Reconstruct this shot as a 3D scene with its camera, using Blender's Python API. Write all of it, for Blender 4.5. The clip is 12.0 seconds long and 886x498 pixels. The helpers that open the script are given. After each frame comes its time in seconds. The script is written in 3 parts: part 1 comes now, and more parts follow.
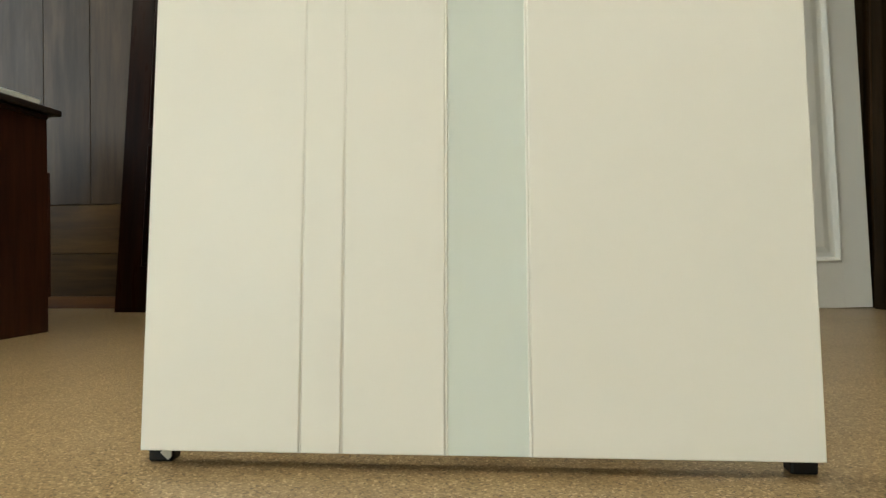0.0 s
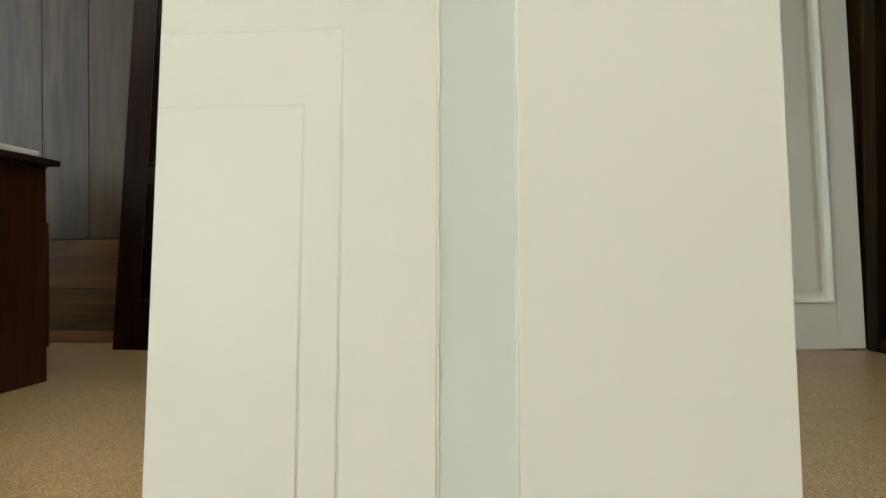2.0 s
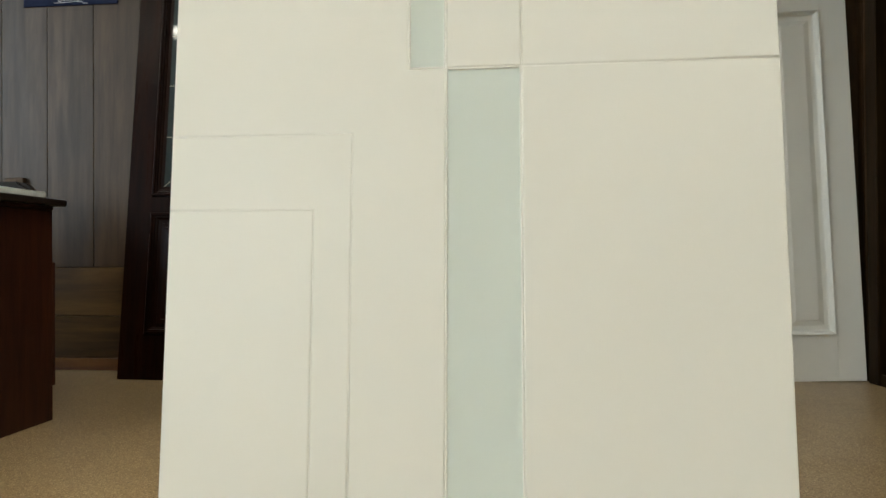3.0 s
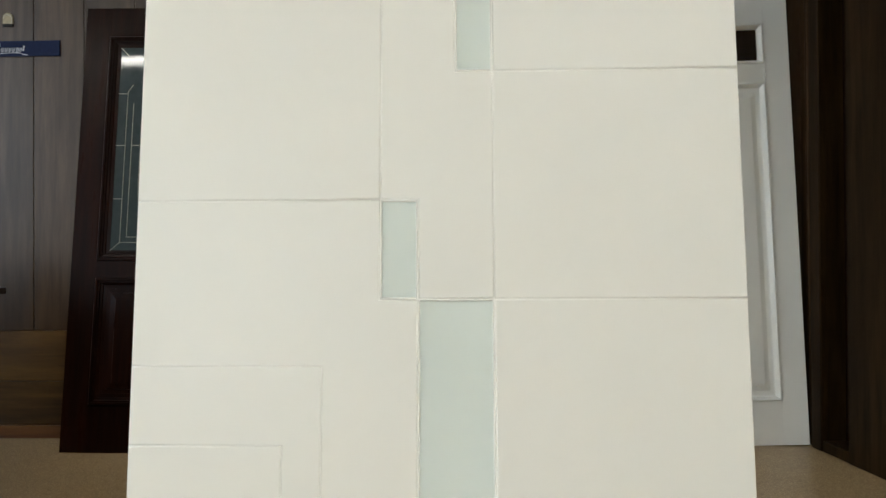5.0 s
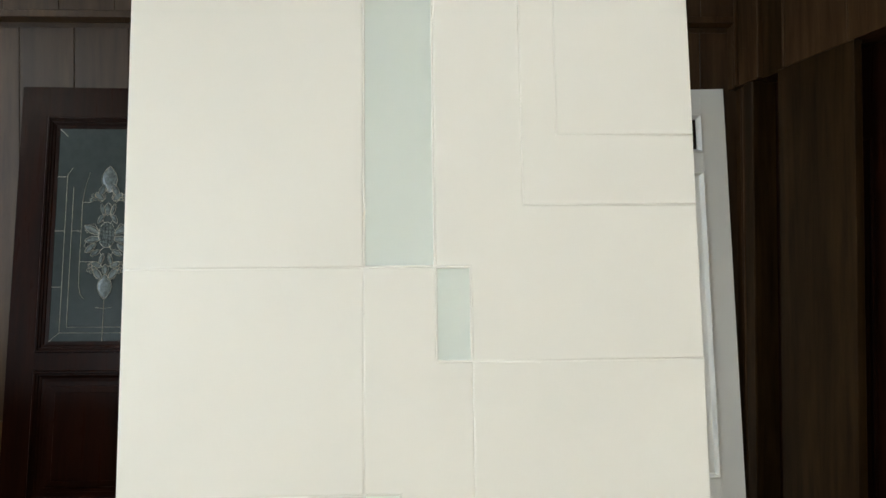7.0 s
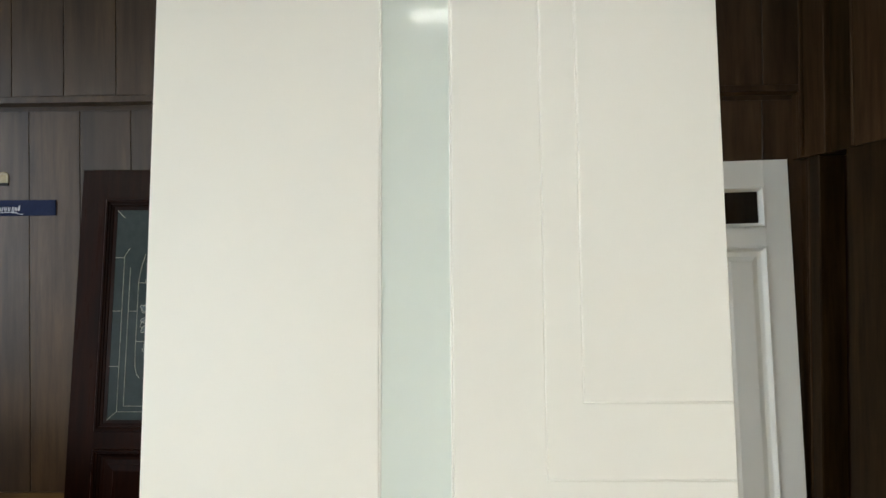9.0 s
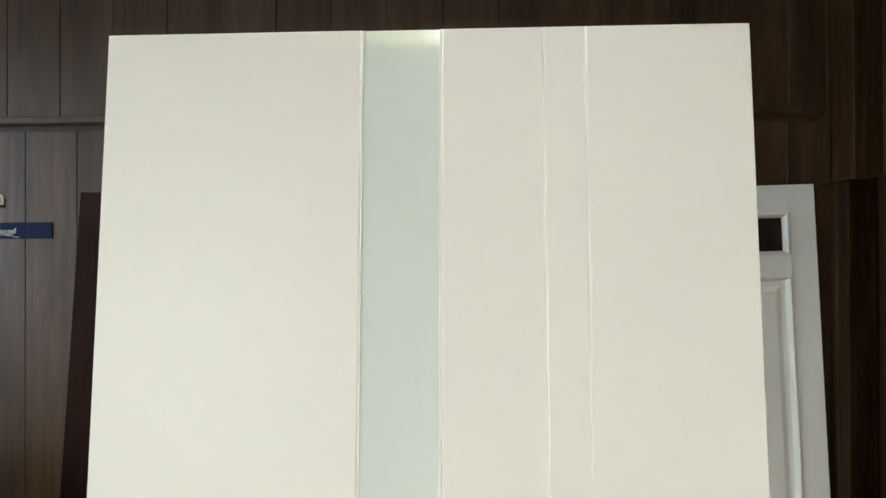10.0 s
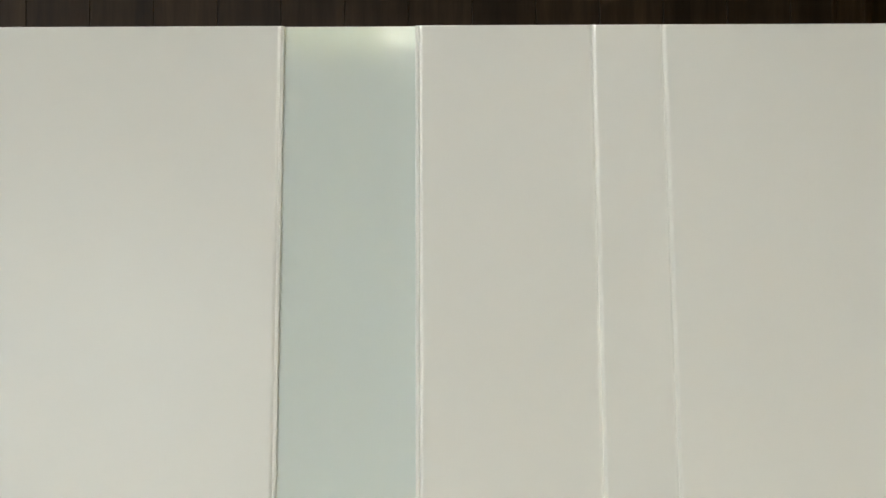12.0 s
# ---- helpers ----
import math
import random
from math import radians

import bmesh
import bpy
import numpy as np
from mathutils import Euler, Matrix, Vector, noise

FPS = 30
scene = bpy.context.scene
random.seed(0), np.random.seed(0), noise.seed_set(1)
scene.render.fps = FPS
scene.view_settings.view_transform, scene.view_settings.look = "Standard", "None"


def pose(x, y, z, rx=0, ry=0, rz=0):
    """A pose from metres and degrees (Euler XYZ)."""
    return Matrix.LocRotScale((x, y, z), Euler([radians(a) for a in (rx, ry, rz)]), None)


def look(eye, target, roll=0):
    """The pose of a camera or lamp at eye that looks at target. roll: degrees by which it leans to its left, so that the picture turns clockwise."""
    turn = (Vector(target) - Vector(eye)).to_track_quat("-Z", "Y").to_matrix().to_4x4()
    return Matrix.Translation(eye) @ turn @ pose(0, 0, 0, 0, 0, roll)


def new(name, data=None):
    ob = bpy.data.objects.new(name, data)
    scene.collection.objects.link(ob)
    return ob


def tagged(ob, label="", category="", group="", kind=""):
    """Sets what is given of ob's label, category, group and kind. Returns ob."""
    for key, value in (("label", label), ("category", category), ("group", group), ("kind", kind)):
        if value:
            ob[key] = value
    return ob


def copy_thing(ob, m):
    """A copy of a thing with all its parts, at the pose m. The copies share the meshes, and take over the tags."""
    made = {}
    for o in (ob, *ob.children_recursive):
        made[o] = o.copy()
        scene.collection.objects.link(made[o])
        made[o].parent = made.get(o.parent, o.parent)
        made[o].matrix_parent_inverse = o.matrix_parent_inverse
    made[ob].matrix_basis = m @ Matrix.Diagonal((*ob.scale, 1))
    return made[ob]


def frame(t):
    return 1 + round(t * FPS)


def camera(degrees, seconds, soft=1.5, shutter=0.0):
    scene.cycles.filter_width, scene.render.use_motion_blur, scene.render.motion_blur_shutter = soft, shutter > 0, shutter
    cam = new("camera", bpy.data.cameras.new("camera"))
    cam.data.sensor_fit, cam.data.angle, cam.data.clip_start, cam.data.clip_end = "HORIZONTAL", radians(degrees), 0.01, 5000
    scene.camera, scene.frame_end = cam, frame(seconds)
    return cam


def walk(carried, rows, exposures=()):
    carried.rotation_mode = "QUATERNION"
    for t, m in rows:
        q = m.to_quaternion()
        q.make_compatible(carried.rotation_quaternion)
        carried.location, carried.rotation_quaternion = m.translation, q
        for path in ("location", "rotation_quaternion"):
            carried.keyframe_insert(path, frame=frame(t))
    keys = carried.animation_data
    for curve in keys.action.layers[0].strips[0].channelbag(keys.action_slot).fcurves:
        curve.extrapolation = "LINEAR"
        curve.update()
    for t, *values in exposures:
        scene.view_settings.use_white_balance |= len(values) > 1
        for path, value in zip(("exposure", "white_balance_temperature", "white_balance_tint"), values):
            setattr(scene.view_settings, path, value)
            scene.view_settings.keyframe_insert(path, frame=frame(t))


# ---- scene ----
cam = camera(64.01, 12.0)
PATH = [
    (0, 0.0590, -0.8240, 0.2590, 90.303, 0.588, 5.854),
    (0.5, 0.0578, -0.8333, 0.2987, 90.306, 0.503, 5.459),
    (1, 0.0585, -0.8434, 0.3338, 90.407, 0.522, 5.392),
    (1.5, 0.0680, -0.8497, 0.3815, 90.394, 0.495, 5.549),
    (2, 0.0702, -0.8436, 0.4330, 90.352, 0.450, 5.715),
    (2.5, 0.0676, -0.8487, 0.5019, 90.421, 0.333, 5.753),
    (3, 0.0644, -0.8604, 0.5666, 90.491, 0.382, 5.799),
    (5, 0.0366, -0.8492, 0.8728, 90.447, 0.322, 1.772),
    (5.5, 0.0203, -0.8498, 0.9663, 90.558, 0.302, -0.267),
    (6, -0.0037, -0.8536, 1.0488, 90.589, 0.304, -2.209),
    (6.5, -0.0205, -0.8717, 1.1620, 90.534, 0.491, -3.141),
    (8.5, 0.0208, -0.8557, 1.5353, 90.492, 0.588, -1.115),
    (9, 0.0423, -0.8274, 1.6374, 90.463, 0.534, 1.745),
    (9.5, 0.0578, -0.7717, 1.7108, 90.533, 0.372, 2.890),
    (10, 0.0694, -0.6927, 1.7628, 90.415, 0.236, 2.899),
    (10.5, 0.0723, -0.6132, 1.8028, 90.492, 0.350, 3.140),
    (11, 0.0511, -0.5202, 1.8220, 90.530, 0.332, 3.467),
    (11.5, 0.0204, -0.4182, 1.8484, 90.620, 0.199, 2.494),
    (12, 0.0408, -0.3241, 1.8754, 90.650, 0.274, -0.042),
]
walk(cam, [(t, pose(*p)) for t, *p in PATH],
     exposures=[(0.0, -0.20, 7150, 6), (3.0, -0.22, 6800, 8), (5.0, -0.16, 6430, 11), (9.0, 0.08, 6400, 11), (10.0, 0.09, 6400, 11), (12.0, -0.18, 6430, 11)])

# ---- world: the room is closed, daylight only stands outside the window ----
world = bpy.data.worlds.new("daylight")
scene.world = world
world.use_nodes = True
wn = world.node_tree
sky = wn.nodes.new("ShaderNodeTexSky")
sky.sky_type, sky.sun_disc = "NISHITA", False
sky.sun_elevation, sky.sun_rotation = radians(40), radians(200)
wn.links.new(sky.outputs["Color"], wn.nodes["Background"].inputs["Color"])
wn.nodes["Background"].inputs["Strength"].default_value = 0.12

CEIL = 3.05          # ceiling height
WALL_Y = 2.5145      # face of the panelled wall
LEFT_X, REAR_Y, RIGHT_X = -4.3, -6.5, 2.9
LAMP = 70.0          # glow of the lamps' diffusers
WINDOW = 150.0        # daylight through the side window, watts
FRONT_FILL = 57.0     # cool fill from the added front window behind the viewer, watts per square metre


# ---- helpers of this scene ----
def bm_new():
    return bmesh.new()


def finish(name, bm, material):
    me = bpy.data.meshes.new(name)
    bmesh.ops.recalc_face_normals(bm, faces=bm.faces[:])
    bm.to_mesh(me)
    bm.free()
    me.materials.append(material)
    return me


def part(name, bm, material, parent=None, label=""):
    ob = new(name, finish(name, bm, material))
    if parent is not None:
        ob.parent = parent
    return tagged(ob, label) if label else ob


def thing(name, m, label, category, group="", kind=""):
    ob = new(name)
    ob.empty_display_size = 0.1
    ob.matrix_world = m
    return tagged(ob, label, category, group, kind)


def bbox(bm, x0, x1, y0, y1, z0, z1, bev=0.0, seg=1):
    """A box, its edges rounded by bev."""
    r = bmesh.ops.create_cube(bm, size=1)
    for v in r["verts"]:
        v.co = ((x0 + x1) / 2 + v.co.x * (x1 - x0), (y0 + y1) / 2 + v.co.y * (y1 - y0), (z0 + z1) / 2 + v.co.z * (z1 - z0))
    if bev:
        edges = list({e for v in r["verts"] for e in v.link_edges})
        bmesh.ops.bevel(bm, geom=edges, offset=bev, segments=seg, affect="EDGES", profile=0.5)
    return bm


def box(x0, x1, y0, y1, z0, z1, bev=0.0, seg=1):
    return bbox(bm_new(), x0, x1, y0, y1, z0, z1, bev, seg)


def ring(bm, x0, x1, z0, z1, profile, fill=False):
    """Mitred moulding round a rectangle: profile is (inset, y) from the outside in."""
    loops = []
    for d, y in profile:
        loops.append([bm.verts.new((a, y, b)) for a, b in ((x0 + d, z0 + d), (x1 - d, z0 + d), (x1 - d, z1 - d), (x0 + d, z1 - d))])
    for a, b in zip(loops, loops[1:]):
        for i in range(4):
            bm.faces.new((a[i], a[(i + 1) % 4], b[(i + 1) % 4], b[i]))
    if fill:
        bm.faces.new(loops[-1])
    return bm


def tube(bm, pts, r, sides=6):
    """A thin rod along a line of points."""
    pts = [Vector(p) for p in pts]
    rings = []
    for i, p in enumerate(pts):
        d = (pts[min(i + 1, len(pts) - 1)] - pts[max(i - 1, 0)]).normalized()
        a = d.cross(Vector((0, 1, 0)))
        a = a.normalized() if a.length > 1e-4 else Vector((1, 0, 0))
        b = d.cross(a).normalized()
        rings.append([bm.verts.new(p + r * (math.cos(t) * a + math.sin(t) * b)) for t in (2 * math.pi * k / sides for k in range(sides))])
    for a, b in zip(rings, rings[1:]):
        for i in range(sides):
            bm.faces.new((a[i], a[(i + 1) % sides], b[(i + 1) % sides], b[i]))
    bm.faces.new(rings[0])
    bm.faces.new(rings[-1])
    return bm


def lens(bm, cx, cz, outline, y, high):
    """A bevelled, raised piece of cut glass on an outline of (x, z) steps."""
    lower = [bm.verts.new((cx + x, y, cz + z)) for x, z in outline]
    upper = [bm.verts.new((cx + 0.55 * x, y - high, cz + 0.55 * z)) for x, z in outline]
    n = len(outline)
    for i in range(n):
        bm.faces.new((lower[i], lower[(i + 1) % n], upper[(i + 1) % n], upper[i]))
    bm.faces.new(upper)
    return bm


def prism(bm, outline, y0, y1):
    """A flat piece of any outline of (x, z), from y0 to y1."""
    a = [bm.verts.new((x, y0, z)) for x, z in outline]
    b = [bm.verts.new((x, y1, z)) for x, z in outline]
    bm.faces.new(a)
    bm.faces.new(b)
    n = len(outline)
    for i in range(n):
        bm.faces.new((a[i], a[(i + 1) % n], b[(i + 1) % n], b[i]))
    return bm


def oval(w, h, tip=0.0, n=16, lean=0.0):
    """Outline of an oval or, with tip, of a leaf; lean turns it, in degrees."""
    c, s = math.cos(radians(lean)), math.sin(radians(lean))
    out = []
    for k in range(n):
        t = 2 * math.pi * k / n
        x, z = w * math.cos(t) * (1 - tip * abs(math.sin(t)) ** 2), h * math.sin(t)
        out.append((c * x - s * z, s * x + c * z))
    return out


# ---- materials ----
def base(name, rough=0.5, metal=0.0):
    m = bpy.data.materials.new(name)
    m.use_nodes = True
    b = m.node_tree.nodes["Principled BSDF"]
    b.inputs["Roughness"].default_value, b.inputs["Metallic"].default_value = rough, metal
    return m, m.node_tree, b


def coords(nt, scale, kind="Object"):
    tc, mp = nt.nodes.new("ShaderNodeTexCoord"), nt.nodes.new("ShaderNodeMapping")
    mp.inputs["Scale"].default_value = scale
    nt.links.new(tc.outputs[kind], mp.inputs["Vector"])
    return mp.outputs["Vector"]


def noise_of(nt, vec, scale, detail=4.0, rough=0.55, distort=0.0):
    n = nt.nodes.new("ShaderNodeTexNoise")
    n.inputs["Scale"].default_value, n.inputs["Detail"].default_value = scale, detail
    n.inputs["Roughness"].default_value, n.inputs["Distortion"].default_value = rough, distort
    nt.links.new(vec, n.inputs["Vector"])
    return n.outputs["Fac"]


def ramp(nt, fac, stops):
    r = nt.nodes.new("ShaderNodeValToRGB")
    el = r.color_ramp.elements
    while len(el) < len(stops):
        el.new(0.5)
    for e, (p, c) in zip(el, stops):
        e.position, e.color = p, (*c, 1) if len(c) == 3 else c
    nt.links.new(fac, r.inputs["Fac"])
    return r.outputs["Color"]


def mixed(nt, a, b, fac, mode="MIX"):
    n = nt.nodes.new("ShaderNodeMix")
    n.data_type, n.blend_type = "RGBA", mode
    for value, key in ((fac, 0), (a, 6), (b, 7)):
        if hasattr(value, "node"):
            nt.links.new(value, n.inputs[key])
        else:
            n.inputs[key].default_value = value if key == 0 else (*value, 1)
    return n.outputs[2]


def bump(nt, b, height, strength, dist):
    n = nt.nodes.new("ShaderNodeBump")
    n.inputs["Strength"].default_value, n.inputs["Distance"].default_value = strength, dist
    nt.links.new(height, n.inputs["Height"])
    nt.links.new(n.outputs["Normal"], b.inputs["Normal"])


def span(nt, fac, lo, hi):
    n = nt.nodes.new("ShaderNodeMapRange")
    n.inputs["To Min"].default_value, n.inputs["To Max"].default_value = lo, hi
    nt.links.new(fac, n.inputs["Value"])
    return n.outputs["Result"]


def wood(name, dark, mid, light, rough, along="z", scale=1.0, vary=0.25, stains=0.5, relief=0.25, spec=0.5, shift=True):
    """Wood with long grain along one axis, broad stains and a tone of its own for each piece."""
    m, nt, b = base(name, rough)
    s = {"z": (14, 14, 1.1), "x": (1.1, 14, 14), "y": (14, 1.1, 14)}[along]
    vec = coords(nt, tuple(scale * k for k in s))
    info = nt.nodes.new("ShaderNodeObjectInfo")
    if shift:
        add, comb = nt.nodes.new("ShaderNodeVectorMath"), nt.nodes.new("ShaderNodeCombineXYZ")
        mul = nt.nodes.new("ShaderNodeMath")
        mul.operation = "MULTIPLY"
        mul.inputs[1].default_value = 37.0
        nt.links.new(info.outputs["Random"], mul.inputs[0])
        for k in range(3):
            nt.links.new(mul.outputs[0], comb.inputs[k])
        nt.links.new(vec, add.inputs[0])
        nt.links.new(comb.outputs[0], add.inputs[1])
        vec = add.outputs[0]
    grain = noise_of(nt, vec, 2.2, 7, 0.62, 0.35)
    col = ramp(nt, grain, [(0.30, dark), (0.50, mid), (0.72, light)])
    fine = noise_of(nt, vec, 13.0, 3, 0.6)
    col = mixed(nt, col, ramp(nt, fine, [(0.35, (0.80, 0.78, 0.76)), (0.6, (1, 1, 1))]), 0.45, "MULTIPLY")
    blot = noise_of(nt, vec, 0.55, 3, 0.6, 0.6)
    col = mixed(nt, col, ramp(nt, blot, [(0.38, (0.52, 0.49, 0.46)), (0.62, (1.05, 1.05, 1.05))]), stains, "MULTIPLY")
    knot = noise_of(nt, coords(nt, tuple(scale * (6.5 if k > 2 else 2.0) for k in s)), 1.0, 5, 0.65, 0.8)
    col = mixed(nt, col, ramp(nt, knot, [(0.30, (0.66, 0.62, 0.58)), (0.52, (1, 1, 1)), (0.75, (1.10, 1.08, 1.06))]), stains, "MULTIPLY")
    if vary:
        col = mixed(nt, col, ramp(nt, info.outputs["Random"], [(0.0, (1 - vary,) * 3), (1.0, (1 + vary * 0.5,) * 3)]), 1.0, "MULTIPLY")
    nt.links.new(col, b.inputs["Base Color"])
    nt.links.new(span(nt, grain, rough + 0.10, rough - 0.10), b.inputs["Roughness"])
    b.inputs["Specular IOR Level"].default_value = spec
    bump(nt, b, grain, relief, 0.002)
    return m


def paint(name, colour, rough, orange=0.04, soil=0.05, spec=0.5):
    """Sprayed paint: fine orange peel, faint uneven tone and gloss."""
    m, nt, b = base(name, rough)
    vec = coords(nt, (1, 1, 1))
    broad = noise_of(nt, vec, 3.5, 4, 0.6)
    low = tuple(c * (1 - soil) for c in colour)
    nt.links.new(ramp(nt, broad, [(0.3, low), (0.65, colour)]), b.inputs["Base Color"])
    nt.links.new(span(nt, noise_of(nt, vec, 9, 3), rough - 0.06, rough + 0.08), b.inputs["Roughness"])
    b.inputs["Specular IOR Level"].default_value = spec
    if orange:
        bump(nt, b, noise_of(nt, vec, 420, 2), orange, 0.0006)
    return m


def plain(name, colour, rough, metal=0.0, grain=60.0, amount=0.15, spec=0.3):
    m, nt, b = base(name, rough, metal)
    b.inputs["Specular IOR Level"].default_value = spec
    vec = coords(nt, (1, 1, 1))
    f = noise_of(nt, vec, grain, 4)
    nt.links.new(ramp(nt, f, [(0.3, tuple(c * (1 - amount) for c in colour)), (0.7, tuple(min(1, c * (1 + amount)) for c in colour))]), b.inputs["Base Color"])
    bump(nt, b, f, 0.1, 0.001)
    return m


def floor_material():
    """Beige vinyl with a dense fleck of sand, brown and cream grains."""
    m, nt, b = base("flecked_vinyl", 0.35)
    vec = coords(nt, (1, 1, 1))
    v = nt.nodes.new("ShaderNodeTexVoronoi")
    v.inputs["Scale"].default_value, v.inputs["Randomness"].default_value = 380, 1.0
    nt.links.new(vec, v.inputs["Vector"])
    sep = nt.nodes.new("ShaderNodeSeparateColor")
    nt.links.new(v.outputs["Color"], sep.inputs["Color"])
    grains = ramp(nt, sep.outputs["Red"], [(0.0, (0.085, 0.048, 0.021)), (0.13, (0.195, 0.123, 0.056)), (0.30, (0.290, 0.200, 0.098)),
                                           (0.70, (0.350, 0.249, 0.126)), (0.90, (0.480, 0.358, 0.196)), (1.0, (0.68, 0.545, 0.340))])
    soft = ramp(nt, noise_of(nt, vec, 130, 3, 0.7), [(0.35, (0.72, 0.70, 0.68)), (0.62, (1.1, 1.1, 1.1))])
    col = mixed(nt, grains, soft, 0.4, "MULTIPLY")
    worn = ramp(nt, noise_of(nt, vec, 1.4, 5, 0.6), [(0.3, (0.82, 0.80, 0.78)), (0.7, (1.04, 1.04, 1.04))])
    col = mixed(nt, col, worn, 0.8, "MULTIPLY")
    nt.links.new(col, b.inputs["Base Color"])
    nt.links.new(span(nt, noise_of(nt, vec, 5, 4), 0.30, 0.42), b.inputs["Roughness"])
    bump(nt, b, noise_of(nt, vec, 230, 3), 0.10, 0.0010)
    return m


def frosted():
    """Pale green satin glass: matt within, with a polished face."""
    m, nt, b = base("frosted_glass", 0.6)
    vec = coords(nt, (1, 1, 1))
    col = ramp(nt, noise_of(nt, vec, 4, 3), [(0.3, (0.85, 0.945, 0.945)), (0.7, (0.87, 0.965, 0.965))])
    nt.links.new(col, b.inputs["Base Color"])
    b.inputs["Coat Weight"].default_value, b.inputs["Coat Roughness"].default_value = 0.32, 0.06
    b.inputs["Specular IOR Level"].default_value = 0.2
    t, mx = nt.nodes.new("ShaderNodeBsdfTranslucent"), nt.nodes.new("ShaderNodeMixShader")
    t.inputs["Color"].default_value = (0.99, 0.96, 0.70, 1)
    mx.inputs["Fac"].default_value = 0.31
    nt.links.new(b.outputs["BSDF"], mx.inputs[1])
    nt.links.new(t.outputs["BSDF"], mx.inputs[2])
    nt.links.new(mx.outputs["Shader"], nt.nodes["Material Output"].inputs["Surface"])
    return m


def clear_glass(name, tint, rough):
    m, nt, b = base(name, rough)
    b.inputs["Base Color"].default_value = (*tint, 1)
    b.inputs["Transmission Weight"].default_value, b.inputs["IOR"].default_value = 1.0, 1.5
    return m


def glow(name, colour, strength):
    m, nt, b = base(name, 0.5)
    b.inputs["Base Color"].default_value = (0.8, 0.8, 0.8, 1)
    b.inputs["Emission Color"].default_value = (*colour, 1)
    b.inputs["Emission Strength"].default_value = strength
    return m


M_FLOOR = floor_material()
M_DOOR = paint("cream_lacquer", (0.800, 0.800, 0.735), 0.44, 0.02, 0.02)
M_GREYWHITE = paint("grey_white_lacquer", (0.84, 0.85, 0.80), 0.34, 0.0, 0.03)
M_MDF = plain("raw_fibreboard", (0.74, 0.62, 0.30), 0.8)
M_FROST = frosted()
M_PLANK = wood("grey_oak_laminate", (0.030, 0.0158, 0.0066), (0.050, 0.028, 0.0127), (0.068, 0.040, 0.0195), 0.38, "z", 0.8, 0.14, 0.75, 0.25, 0.28)
M_PLANK_X = wood("grey_oak_laminate_across", (0.050, 0.025, 0.0065), (0.090, 0.047, 0.0125), (0.125, 0.068, 0.020), 0.40, "x", 0.8, 0.08, 0.75, 0.25, 0.3)
M_GAP = plain("plank_gap", (0.05, 0.035, 0.025), 0.8)
M_TRIM = wood("orange_brown_trim", (0.085, 0.031, 0.006), (0.150, 0.057, 0.012), (0.20, 0.085, 0.022), 0.45, "x", 1.0, 0.05, 0.4)
M_MAHOG = wood("dark_mahogany", (0.005, 0.0017, 0.0009), (0.0105, 0.0034, 0.0018), (0.018, 0.0058, 0.0029), 0.30, "z", 1.2, 0.12, 0.35, 0.06, 0.06)
M_DESK = wood("red_brown_desk_veneer", (0.022, 0.005, 0.002), (0.040, 0.010, 0.004), (0.056, 0.016, 0.006), 0.5, "z", 1.0, 0.10, 0.4, 0.2, 0.25)
M_DESKTOP = wood("near_black_desk_edge", (0.010, 0.007, 0.006), (0.018, 0.012, 0.010), (0.03, 0.02, 0.016), 0.35, "y", 1.0, 0.0, 0.4)
M_SLAB = wood("dark_walnut_slab", (0.012, 0.0062, 0.0021), (0.021, 0.0112, 0.0038), (0.030, 0.0165, 0.0062), 0.42, "z", 1.0, 0.10, 0.6, 0.25, 0.05)
M_SIDE = wood("brown_wall_board", (0.028, 0.014, 0.005), (0.046, 0.024, 0.0095), (0.064, 0.036, 0.016), 0.42, "z", 1.0, 0.12, 0.5, 0.25, 0.10)
M_CEIL = paint("beige_ceiling", (0.44, 0.42, 0.37), 0.8, 0.05, 0.05)
M_RUBBER = plain("black_rubber", (0.006, 0.006, 0.006), 0.5)
M_TAPE = plain("torn_white_tape", (0.62, 0.60, 0.52), 0.6)
M_DARKGLASS = plain("smoked_satin_glass", (0.030, 0.038, 0.037), 0.05, 0.0, 30, 0.12, 0.24)
M_CUT = plain("cut_glass", (0.075, 0.09, 0.086), 0.22, 0.0, 90, 0.6, 0.32)
M_CAME = plain("brass_came", (0.40, 0.37, 0.30), 0.35, 0.7)
M_PANE = clear_glass("small_window_glass", (0.9, 0.92, 0.9), 0.02)
M_NAVY = plain("navy_plate", (0.0045, 0.0085, 0.030), 0.6, 0.0, 60.0, 0.15, 0.1)
M_WHITE = plain("white_print", (0.75, 0.75, 0.75), 0.5)
M_BRASS = plain("dull_brass", (0.23, 0.185, 0.10), 0.45)
M_BLACK = plain("black_plastic", (0.012, 0.010, 0.009), 0.5, 0.0, 60.0, 0.15, 0.1)
M_BROWN = plain("brown_plastic", (0.055, 0.030, 0.012), 0.6)
M_PAPER = paint("pale_desk_glass", (0.72, 0.76, 0.74), 0.2, 0.0, 0.05)
M_ALU = plain("white_sheet_metal", (0.72, 0.72, 0.70), 0.4)
M_LAMP = glow("opal_diffuser", (1.0, 0.975, 0.89), LAMP)

